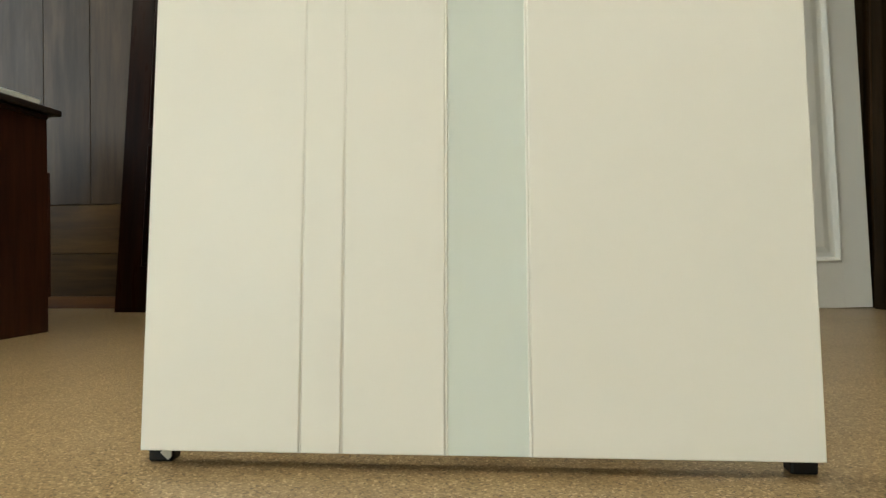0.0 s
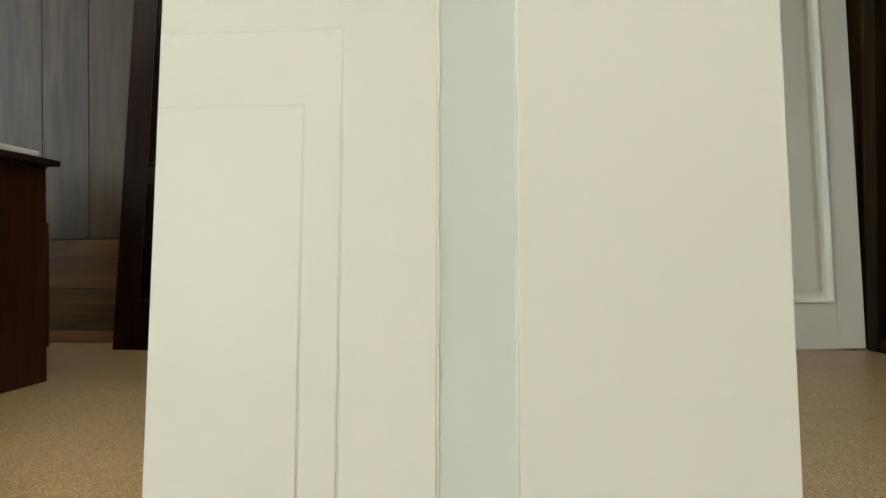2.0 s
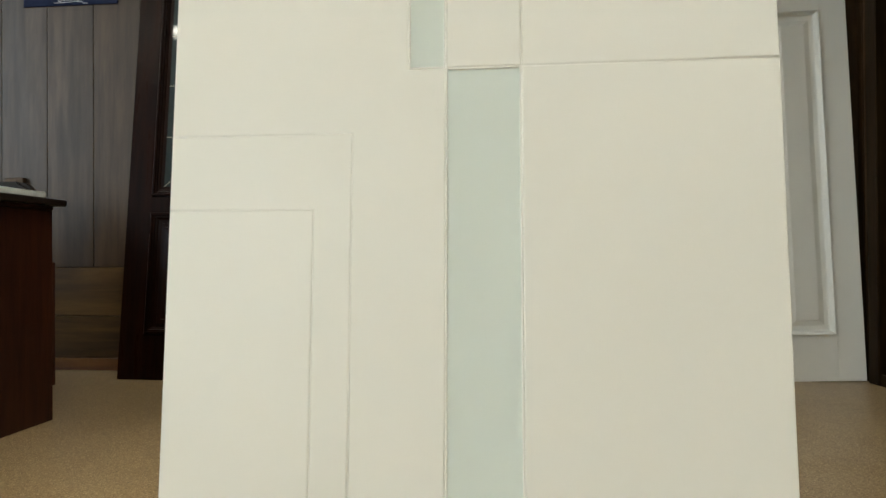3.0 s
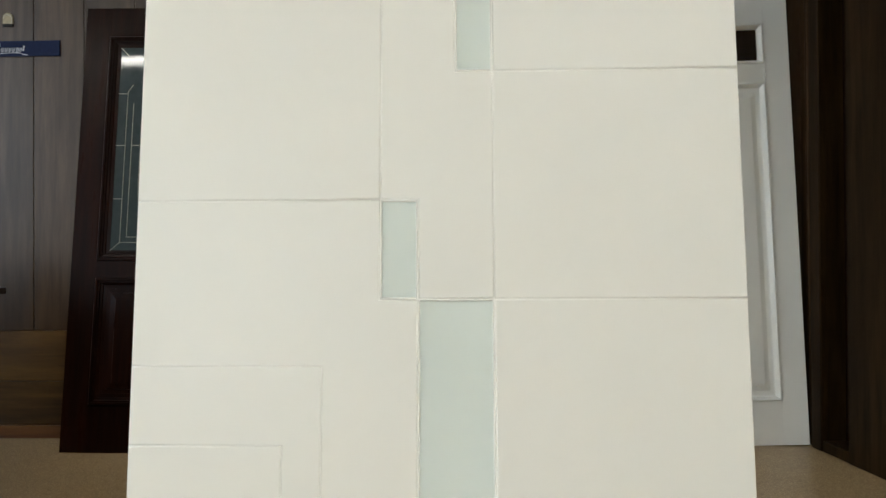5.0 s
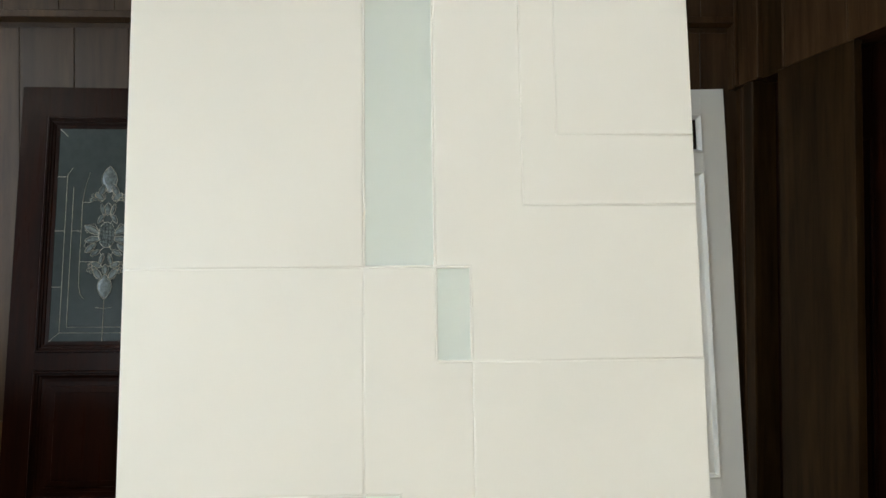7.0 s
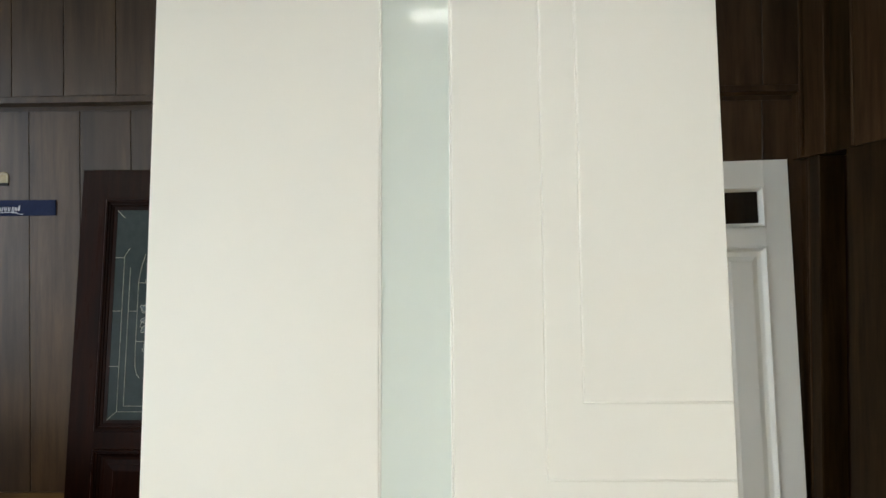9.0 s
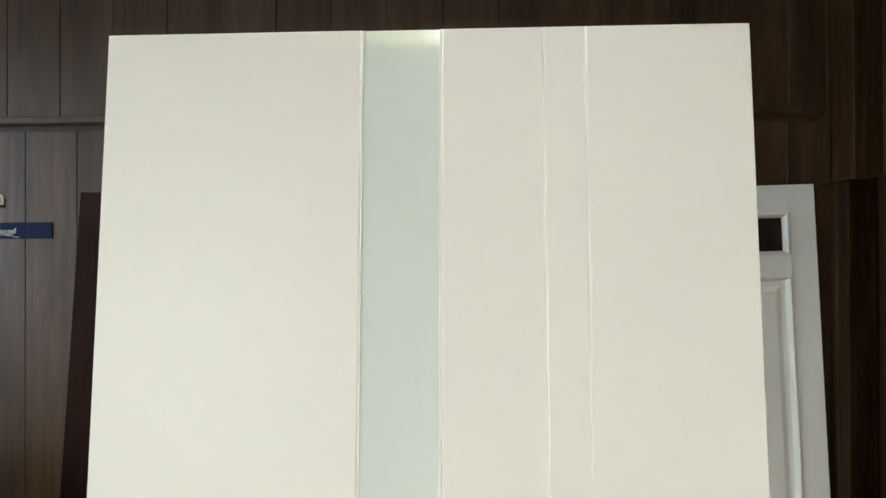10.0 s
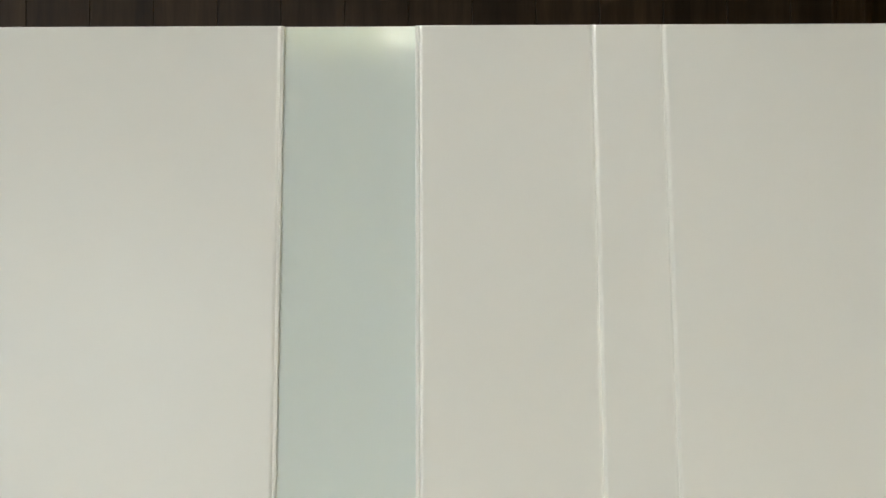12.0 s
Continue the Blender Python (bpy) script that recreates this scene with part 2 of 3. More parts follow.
# ---- the room ----
tagged(part("floor", box(LEFT_X - 0.1, RIGHT_X + 0.1, REAR_Y - 0.1, WALL_Y + 0.2, -0.1, 0.0), M_FLOOR), "beige flecked vinyl floor, worn and slightly glossy", "floor", kind="structure")
tagged(part("ceiling", box(LEFT_X - 0.1, RIGHT_X + 0.1, REAR_Y - 0.1, WALL_Y + 0.2, CEIL, CEIL + 0.1), M_CEIL), "plain beige painted ceiling", "ceiling", kind="structure")
# south wall, with an unseen front window added as frontal fill for the door
SZ0, SZ1, FRONTS = 1.00, 2.60, ((-4.2, -2.3),)
# this wall is never in view; brown boards chosen to lower the room's ambient light
bm = bm_new()
for x0, x1, z0, z1 in ((LEFT_X - 0.1, FRONTS[0][0], 0, CEIL), (FRONTS[0][1], RIGHT_X + 0.1, 0, CEIL)):
    bbox(bm, x0, x1, REAR_Y - 0.15, REAR_Y, z0, z1)
for x0, x1 in FRONTS:
    bbox(bm, x0, x1, REAR_Y - 0.15, REAR_Y, 0, SZ0)
    bbox(bm, x0, x1, REAR_Y - 0.15, REAR_Y, SZ1, CEIL)
tagged(part("wall_south", bm, M_SIDE), "unseen plain wall, brown to keep bounce light low, with an added front window", "wall", kind="structure")
for k, (x0, x1) in enumerate(FRONTS):
    fill_window = thing("window_%d" % (k + 2), pose(0, REAR_Y - 0.075, 0), "unseen wide front window with white frame, added to light the display door", "window", kind="structure")
    xm = (x0 + x1) / 2
    for a0, a1, z0, z1 in ((x0, x1, SZ0, SZ0 + 0.06), (x0, x1, SZ1 - 0.06, SZ1), (x0, x0 + 0.06, SZ0 + 0.06, SZ1 - 0.06), (x1 - 0.06, x1, SZ0 + 0.06, SZ1 - 0.06), (xm - 0.03, xm + 0.03, SZ0 + 0.06, SZ1 - 0.06)):
        part("window_frame", box(a0, a1, -0.03, 0.03, z0, z1, 0.004), M_ALU, fill_window)
    # area lamp of the added window: brightens the display door from the front left
    front = bpy.data.lights.new("front_fill_light", "AREA")
    front.shape, front.size, front.size_y = "RECTANGLE", x1 - x0 - 0.1, SZ1 - SZ0 - 0.1
    front.energy, front.color = FRONT_FILL * (x1 - x0) * (SZ1 - SZ0), (0.80, 0.93, 1.0)
    lamp = new("front_fill_light", front)
    lamp.matrix_world = look((xm, REAR_Y + 0.02, (SZ0 + SZ1) / 2), (xm, 0, (SZ0 + SZ1) / 2))

# west wall with the window through which the daylight comes
WY0, WY1, WZ0, WZ1 = -1.9, 2.2, 0.80, 2.35
# wall out of view, given the brown boards so that it bounces little light
bm = bm_new()
for y0, y1, z0, z1 in ((REAR_Y, WY0, 0, CEIL), (WY1, WALL_Y + 0.1, 0, CEIL), (WY0, WY1, 0, WZ0), (WY0, WY1, WZ1, CEIL)):
    bbox(bm, LEFT_X - 0.15, LEFT_X, y0, y1, z0, z1)
tagged(part("wall_west", bm, M_SIDE), "unseen plain wall, brown to keep bounce light low, with a wide window", "wall", kind="structure")
win = thing("window_1", pose(LEFT_X - 0.075, 0, 0), "wide window with white frame and clear panes", "window", kind="structure")
for y0, y1, z0, z1 in ((WY0, WY1, WZ0, WZ0 + 0.06), (WY0, WY1, WZ1 - 0.06, WZ1), (WY0, WY0 + 0.06, WZ0 + 0.06, WZ1 - 0.06), (WY1 - 0.06, WY1, WZ0 + 0.06, WZ1 - 0.06), (0.12, 0.18, WZ0 + 0.06, WZ1 - 0.06)):
    part("window_frame", box(-0.03, 0.03, y0, y1, z0, z1, 0.004), M_ALU, win)
day = bpy.data.lights.new("window_daylight", "AREA")
day.shape, day.size, day.size_y = "RECTANGLE", WZ1 - WZ0 - 0.1, WY1 - WY0 - 0.1
day.energy, day.color = WINDOW, (0.70, 0.85, 1.0)
lamp = new("window_daylight", day)
lamp.matrix_world = look((LEFT_X + 0.02, (WY0 + WY1) / 2, (WZ0 + WZ1) / 2), (0, (WY0 + WY1) / 2, (WZ0 + WZ1) / 2 - 0.2))


def ceiling_light(x, y, long):
    """Batten with an opal diffuser between side reflectors, on the ceiling along x."""
    ob = thing("ceiling_light", pose(x, y, CEIL), "white fluorescent batten with glowing opal diffuser on the ceiling", "ceiling light", "ceiling lights")
    part("housing", box(-long / 2, long / 2, -0.085, 0.085, -0.02, 0.0, 0.004), M_ALU, ob)
    part("diffuser", box(-long / 2 + 0.03, long / 2 - 0.03, -0.074, 0.074, -0.040, -0.021), M_LAMP, ob, "glowing opal diffuser")
    for sy in (-1, 1):
        part("reflector", box(-long / 2, long / 2, sy * 0.085 - 0.003, sy * 0.085 + 0.003, -0.085, -0.0205, 0.001), M_ALU, ob)
    for sx in (-1, 1):
        part("end_cap", box(sx * (long / 2 - 0.015) - 0.012, sx * (long / 2 - 0.015) + 0.012, -0.08, 0.08, -0.08, -0.0205, 0.003), M_ALU, ob)
    return ob


lights = ceiling_light(0.40, -1.63, 1.2)
# the last four are unseen, added behind the viewer to light the display door
for x, y in ((-2.85, 0.16), (-0.45, 0.60), (-1.70, -2.6), (1.45, -2.9), (-1.60, -4.2), (1.35, -4.4)):
    copy_thing(lights, pose(x, y, CEIL))

# north wall: upright planks, two lying planks below, a deeper bulkhead above
SKIRT, LOW1, LOW2, BULK = 0.060, 0.272, 0.517, 2.366
BULK_Y = 2.430
NX0, NX1 = LEFT_X, 1.80
wall_n = tagged(part("wall_north", box(NX0, NX1 + 0.6, WALL_Y + 0.012, WALL_Y + 0.13, 0, CEIL), M_GAP), "wall clad in grey-brown wood-look planks", "wall", kind="structure")
bulk = tagged(part("bulkhead", box(NX0, 1.70, BULK_Y + 0.012, WALL_Y + 0.010, BULK + 0.012, CEIL), M_GAP), "plank-clad bulkhead over the panelled wall", "wall", kind="structure")
tagged(part("baseboard", box(NX0, 1.58, WALL_Y - 0.012, WALL_Y + 0.012, 0, SKIRT, 0.003), M_TRIM), "orange-brown wooden skirting", "baseboard", kind="structure")


# ---- the cream display door ----
A2, HH = 0.400, 2.030
G1, G2, C1, C2 = -0.2005, -0.1497, -0.0748, -0.0248
C3, C4 = -C2, -C1
VA, VB, VC, VD = 0.609, 0.7105, 0.7965, 0.928
THICK = 0.040


def turned(poly):
    return [(-u, HH - v) for u, v in poly]


def door_panel(poly, parent):
    """One raised field of the door: rounded into the groove along its inner edges, solid to the back."""
    bm = bm_new()
    n = len(poly)
    at_rim = lambda p, q: (abs(p[0] - q[0]) < 1e-6 and abs(abs(p[0]) - A2) < 1e-6) or (abs(p[1] - q[1]) < 1e-6 and (abs(p[1]) < 1e-6 or abs(p[1] - HH) < 1e-6))

    def inset(k):
        out = []
        for i in range(n):
            p0, p1, p2 = poly[i - 1], poly[i], poly[(i + 1) % n]
            x, z = p1
            for a, b in ((p0, p1), (p1, p2)):
                d = (0.55 if at_rim(a, b) else 1.0) * k
                ex, ez = b[0] - a[0], b[1] - a[1]
                le = math.hypot(ex, ez)
                x, z = x - ez / le * d, z + ex / le * d
            out.append((x, z))
        return out
    rows = [(0.0, THICK), (0.0, 0.0021), (0.0003, 0.0020), (0.0006, 0.0016), (0.0014, 0.0006), (0.0019, 0.0001), (0.0024, 0.0), (0.0035, 0.0)]
    loops = [[bm.verts.new((x, y, z)) for x, z in inset(k)] for k, y in rows]
    for j, (a, b) in enumerate(zip(loops, loops[1:])):
        for i in range(n):
            bm.faces.new((a[i], a[(i + 1) % n], b[(i + 1) % n], b[i])).smooth = j > 1
    bm.faces.new(loops[-1])
    bm.faces.new(loops[0])
    return part("panel", bm, M_DOOR, parent)


door = thing("display_door", pose(0, 0, 0.0217, -5.225, 0, 0.05), "cream lacquered interior door leaning back, grooved, with frosted glass inlays", "door")
R1 = [(-A2, 0), (G1, 0), (G1, VA), (-A2, VA)]
R2 = [(-A2, VA), (G1, VA), (G1, 0), (G2, 0), (G2, VB), (-A2, VB)]
R3 = [(-A2, VB), (G2, VB), (G2, 0), (C2, 0), (C2, VC), (C1, VC), (C1, VD), (-A2, VD)]
R4 = [(-A2, VD), (C1, VD), (C1, HH - VC), (-A2, HH - VC)]
R5 = [(C4, 0), (A2, 0), (A2, VC), (C4, VC)]
MID = [(C2, VC), (C4, VC), (C4, HH - VD), (C3, HH - VD), (C3, HH - VC), (C1, HH - VC), (C1, VD), (C2, VD)]
for poly in (R1, R2, R3, R4, R5):
    door_panel(poly, door)
    door_panel(turned(poly), door)
door_panel(MID, door)


def inlay(u0, u1, v0, v1, open_low, open_high):
    """Satin glass set in the door's depth: a pane before the raw core, thin rounded bead round the front."""
    g = 0.0004
    pane = part("glass_pane", box(u0 - g, u1 + g, 0.0034, 0.0070, v0 - (0 if open_low else g), v1 + (0 if open_high else g), 0.0003), M_FROST, door, "pale green frosted glass pane")
    part("core_board", box(u0 + g, u1 - g, 0.0130, 0.0390, v0 + g, v1 - g, 0.0006), M_MDF, door, "raw yellowish fibreboard core behind the glass")
    bm = bm_new()
    lo, hi = (v0 + g, v1 - g)
    bbox(bm, u0 + g, u0 + 0.004, 0.0074, 0.0126, lo, hi)
    bbox(bm, u1 - 0.004, u1 - g, 0.0074, 0.0126, lo, hi)
    if not open_low:
        bbox(bm, u0 + 0.0044, u1 - 0.0044, 0.0074, 0.0126, lo, lo + 0.004)
    if not open_high:
        bbox(bm, u0 + 0.0044, u1 - 0.0044, 0.0074, 0.0126, hi - 0.004, hi)
    part("core_strip", bm, M_MDF, door, "raw yellowish fibreboard edge")
    bm = bm_new()
    lo, hi = (v0 if open_low else v0 - 0.0003), (v1 if open_high else v1 + 0.0003)
    for x0, x1, z0, z1 in ((u0 - 0.0003, u0 + 0.0026, lo, hi), (u1 - 0.0026, u1 + 0.0003, lo, hi)):
        bbox(bm, x0, x1, 0.0010, 0.0036, z0, z1, 0.0011, 3)
    if not open_low:
        bbox(bm, u0 + 0.0026, u1 - 0.0026, 0.0010, 0.0036, lo, lo + 0.0029, 0.0011, 3)
    if not open_high:
        bbox(bm, u0 + 0.0026, u1 - 0.0026, 0.0010, 0.0036, hi - 0.0029, hi, 0.0011, 3)
    part("glazing_bead", bm, M_DOOR, door)
    return pane


inlay(C2, C4, 0.0, VC, True, False)
inlay(C1, C3, HH - VC, HH, False, True)
inlay(C1, C2, VC, VD, False, False)
inlay(C3, C4, HH - VD, HH - VC, False, False)

part("edge_pin", box(A2 - 0.001, A2 + 0.0018, 0.010, 0.016, 1.521, 1.529, 0.0005), M_BLACK, door, "small dark pin in the door edge")

# rubber blocks under the door's corners
for x, torn in ((-0.3885, True), (0.386, False)):
    block = thing("rubber_block", pose(x, 0.040, 0), "black rubber block under the door" + (", wrapped in torn white tape" if torn else ""), "rubber block", "blocks under the door")
    part("block", box(-0.0155, 0.0155, -0.013, 0.013, 0.0, 0.0176, 0.003, 2), M_RUBBER, block)
    if torn:
        bm = bm_new()
        rim = ((0.001, 0.012), (0.006, 0.0165), (0.0158, 0.0165), (0.0155, 0.007), (0.011, 0.003), (0.007, 0.0065))
        prism(bm, rim, -0.0142, -0.0120)
        part("tape", bm, M_TAPE, block, "torn white tape")

# ---- the dark mahogany door on the left, leaning on the wall ----
DW, DH = 0.80, 2.062


def panel_frame(bm, x0, x1, z0, z1):
    """Moulding standing proud of the door's face, sloping in to a recess."""
    return ring(bm, x0, x1, z0, z1, [(0.0, 0.0), (0.0, -0.008), (0.004, -0.013), (0.011, -0.013), (0.015, -0.006), (0.020, -0.006), (0.0225, 0.003), (0.030, 0.005), (0.033, 0.0095), (0.049, 0.0105), (0.049, 0.012)])


mah = thing("mahogany_door", pose(-1.772, 2.253, 0.002, -5.83, 0.60, 0), "dark mahogany door with leaded ornamental glass, leaning on the wall", "door")
for x0, x1 in ((0, 0.120), (DW - 0.120, DW)):
    part("stile", box(x0, x1, 0, 0.04, 0, DH, 0.0005), M_MAHOG, mah)
for z0, z1 in ((0, 0.210), (0.780, 0.857), (1.920, DH)):
    part("rail", box(0.1200, DW - 0.1200, 0.0, 0.04, z0, z1), M_MAHOG, mah)
for z0, z1 in ((0.857, 1.920), (0.210, 0.780)):
    bm = bm_new()
    panel_frame(bm, 0.1205, DW - 0.1205, z0 + 0.0003, z1 - 0.0003)
    part("moulding", bm, M_MAHOG, mah)
bm = bm_new()
ring(bm, 0.166, DW - 0.166, 0.256, 0.734, [(0.0, 0.012), (0.022, 0.010), (0.024, 0.004), (0.050, -0.001), (0.052, -0.003)], True)
bbox(bm, 0.124, DW - 0.124, 0.014, 0.034, 0.214, 0.776)
part("raised_panel", bm, M_MAHOG, mah)
part("glass_pane", box(0.150, DW - 0.150, 0.012, 0.018, 0.884, 1.889), M_DARKGLASS, mah, "smoked satin glass with leaded ornament")
GY = 0.0105
cx = DW / 2


def came(pts, r=0.0012):
    bm = bm_new()
    tube(bm, [(x, GY, z) for x, z in pts], r, 5)
    return part("came", bm, M_CAME, mah)


for s in (-1, 1):
    m_ = lambda u: cx + s * (u - cx)
    came([(m_(0.213), 0.943), (m_(0.213), 1.655), (m_(0.236), 1.69)])
    came([(m_(0.243), 0.968), (m_(0.243), 1.60)])
    came([(m_(0.310), 1.095), (m_(0.296), 1.112), (m_(0.287), 1.150), (m_(0.285), 1.23), (m_(0.285), 1.53), (m_(0.295), 1.60), (m_(0.312), 1.665)])
    for z in (1.146, 1.399, 1.647):
        came([(m_(0.170), z), (m_(0.213), z)], 0.0012)
    came([(m_(0.243), 1.399), (m_(0.285), 1.399)], 0.0012)
    for z, x1 in ((1.53, 0.322), (1.26, 0.345)):
        came([(m_(0.285), z), (m_(x1), z)], 0.0012)
    came([(m_(0.170), 1.869), (m_(0.205), 1.835)], 0.0012)
    came([(m_(0.170), 0.905), (m_(0.213), 0.943)], 0.0012)
    came([(m_(0.400), 1.050), (m_(0.436), 1.056)], 0.0012)
came([(0.213, 0.943), (DW - 0.213, 0.943)])
came([(0.243, 0.968), (DW - 0.243, 0.968)])
came([(cx, 0.906), (cx, 1.11)])


def cut(cxx, cz, outline, high=0.004):
    bm = bm_new()
    lens(bm, cxx, cz, outline, 0.0116, high)
    part("cut_glass_piece", bm, M_CUT, mah, "bevelled clear cut glass piece")
    bm = bm_new()
    pts = [(cxx + x, GY - 0.001, cz + z) for x, z in outline]
    tube(bm, pts + pts[:1], 0.0012, 4)
    part("came", bm, M_CAME, mah)


cut(cx, 1.635, oval(0.036, 0.062, 0.55))
cut(cx, 1.148, oval(0.032, 0.055, 0.45))
for s in (-1, 1):
    cut(cx + s * 0.030, 1.585, oval(0.014, 0.034, 0.4, 10, s * 24))
    cut(cx + s * 0.066, 1.405, oval(0.017, 0.040, 0.4, 10, s * -62))
    cut(cx + s * 0.062, 1.360, oval(0.016, 0.036, 0.4, 10, s * -100))
    cut(cx + s * 0.070, 1.322, oval(0.014, 0.030, 0.3, 10, s * -130))
    cut(cx + s * 0.034, 1.205, oval(0.015, 0.034, 0.4, 10, s * -38))
    cut(cx + s * 0.020, 1.270, oval(0.010, 0.030, 0.3, 10, s * 16))
    cut(cx + s * 0.022, 1.495, oval(0.010, 0.030, 0.3, 10, s * -18))
    for dx, z in ((0.055, 1.545), (0.068, 1.560), (0.074, 1.540), (0.052, 1.232), (0.068, 1.240), (0.074, 1.222), (0.060, 1.215)):
        cut(cx + s * dx, z, oval(0.0085, 0.0085, 0, 7), 0.005)
cut(cx, 1.500, oval(0.016, 0.030, 0.5, 12))
cut(cx, 1.225, oval(0.014, 0.024, 0.3, 12))
for i in range(5):
    for j in range(7):
        x, z = cx - 0.028 + 0.014 * i, 1.336 + 0.0155 * j
        if ((x - cx) / 0.037) ** 2 + ((z - 1.382) / 0.057) ** 2 < 1.0:
            bm = bm_new()
            lens(bm, x, z, [(-0.0060, -0.0068), (0.0060, -0.0068), (0.0060, 0.0068), (-0.0060, 0.0068)], 0.0116, 0.003)
            part("cut_glass_piece", bm, M_CUT, mah, "bevelled clear cut glass piece")
ring_pts = oval(0.037, 0.058, 0.0, 20)
came([(cx + x, 1.382 + z) for x, z in ring_pts + ring_pts[:1]], 0.0014)
for s in (-1, 1):
    for pts in (((0.000, 1.600), (0.020, 1.575), (0.014, 1.548), (0.034, 1.530), (0.050, 1.545)),
                ((0.004, 1.525), (0.022, 1.505), (0.012, 1.478), (0.026, 1.455), (0.014, 1.438)),
                ((0.036, 1.400), (0.056, 1.432), (0.082, 1.428), (0.096, 1.402), (0.084, 1.388)),
                ((0.036, 1.365), (0.060, 1.348), (0.090, 1.352), (0.098, 1.330), (0.078, 1.312), (0.050, 1.326)),
                ((0.012, 1.326), (0.030, 1.305), (0.016, 1.280), (0.034, 1.258), (0.058, 1.262), (0.078, 1.246)),
                ((0.010, 1.240), (0.034, 1.232), (0.050, 1.206), (0.038, 1.182), (0.018, 1.190))):
        came([(cx + s * x, z) for x, z in pts], 0.0013)
    cut(cx + s * 0.040, 1.556, oval(0.015, 0.026, 0.3, 10, s * -50))
    cut(cx + s * 0.030, 1.455, oval(0.011, 0.026, 0.4, 10, s * 30))
    cut(cx + s * 0.048, 1.300, oval(0.012, 0.024, 0.3, 10, s * 60))
    cut(cx + s * 0.040, 1.246, oval(0.013, 0.024, 0.3, 10, s * -70))

# ---- the grey-white panel door in the corner, leaning on the wall ----
wd = thing("panel_door", pose(1.586, 2.400, 0.007, -2.58, -1.38, 0), "grey-white panelled door with small window, leaning on the wall", "door")
SW, COL = 0.115, 0.230
for x0, x1 in ((-DW, -DW + SW), (-DW + SW + COL + 0.0002, -SW - COL - 0.0002), (-SW, 0)):
    part("stile", box(x0, x1, 0, 0.04, 0, 2.06, 0.0006), M_GREYWHITE, wd)
for c0 in (-DW + SW, -SW - COL):
    for z0, z1 in ((0, 0.200), (1.660, 1.750), (1.938, 2.06)):
        part("rail", box(c0 + 0.0001, c0 + COL - 0.0001, 0.0002, 0.0398, z0, z1), M_GREYWHITE, wd)
    bm = bm_new()
    ring(bm, c0 + 0.0002, c0 + COL - 0.0002, 0.2002, 1.6598, [(0.0, 0.0), (0.0, -0.005), (0.003, -0.0075), (0.007, -0.0070), (0.011, -0.003), (0.0180, 0.0165), (0.024, 0.0185), (0.042, 0.0185), (0.064, 0.0095), (0.066, 0.0085)], True)
    part("moulded_panel", bm, M_GREYWHITE, wd)
    bm = bm_new()
    ring(bm, c0 + 0.0002, c0 + COL - 0.0002, 1.7502, 1.9378, [(0.0, 0.0), (0.0, -0.005), (0.003, -0.0075), (0.007, -0.0070), (0.011, -0.003), (0.0205, 0.0175), (0.0205, 0.030)])
    part("window_moulding", bm, M_GREYWHITE, wd)
    part("window_pane", box(c0 + 0.0205, c0 + COL - 0.0205, 0.018, 0.022, 1.7705, 1.9178), M_PANE, wd, "clear glass pane")

# ---- east side: skewed boarded wall with the dark portal ----
SK = math.degrees(math.atan2(0.115, 1.0))
E = pose(1.583, 2.415, 0, 0, 0, -90 + SK)     # local x runs towards the viewer along the wall, local y into the wall
TOPZ = 2.062
east = thing("wall_east", E, "brown wood-clad side wall with pilaster", "wall", kind="structure")
part("board", box(-0.14, 0.135, 0.0, 0.16, TOPZ, CEIL, 0.004), M_SIDE, east)
part("board", box(0.135, 0.150, -0.006, 0.10, TOPZ, CEIL, 0.003), M_SIDE, east)
# slab wood here instead of wall board: paints in the shade of the recess
part("recessed_board", box(0.150, 0.318, 0.022, 0.16, TOPZ, CEIL), M_SLAB, east, "recessed board, the recess's shade put into a darker wood")
part("board", box(0.318, 0.334, -0.006, 0.10, TOPZ, CEIL, 0.003), M_SIDE, east)
for x0, x1 in ((0.334, 0.70), (0.703, 1.07), (1.073, 1.44), (1.443, 1.81), (1.813, 3.2), (3.203, 9.2)):
    part("board", box(x0, x1, 0.0, 0.16, TOPZ, CEIL, 0.002), M_SIDE, east)
part("backing", box(-0.14, 9.2, 0.30, 0.40, 0, CEIL), M_SLAB, east)
part("backing", box(1.60, 9.2, 0.0, 0.16, 0, TOPZ - 0.002), M_SIDE, east)
for x0, x1, y0 in ((-0.045, -0.030, -0.012), (-0.022, -0.006, -0.018)):
    part("corner_bead", box(x0, x1, y0, 0.0, TOPZ + 0.001, CEIL, 0.004, 2), M_SIDE, east)
    part("corner_bead", box(x0, x1, y0 + 0.040, 0.0395, 0, TOPZ - 0.001, 0.004, 2), M_SIDE, east)
part("board", box(-0.14, 0.032, 0.040, 0.16, 0, TOPZ - 0.001), M_SIDE, east)

portal = thing("dark_portal", E, "dark brown door frame with a recessed panelled door", "door frame")
part("jamb", box(0.033, 0.105, -0.004, 0.16, 0, TOPZ - 0.003, 0.004), M_SLAB, portal)
part("jamb", box(1.45, 1.56, -0.004, 0.16, 0, TOPZ - 0.003, 0.004), M_SLAB, portal)
part("plinth", box(0.106, 0.284, 0.002, 0.108, 0.0, 0.048, 0.002), M_SLAB, portal)
leaf = part("door_leaf", box(0.107, 1.448, 0.110, 0.150, 0.004, TOPZ - 0.006, 0.002), M_MAHOG, portal)
bm = bm_new()
ring(bm, 0.225, 0.70, 0.25, 1.70, [(0.0, 0.109), (0.0, 0.100), (0.006, 0.096), (0.014, 0.098), (0.022, 0.106), (0.030, 0.109)])
part("moulding", bm, M_MAHOG, leaf)
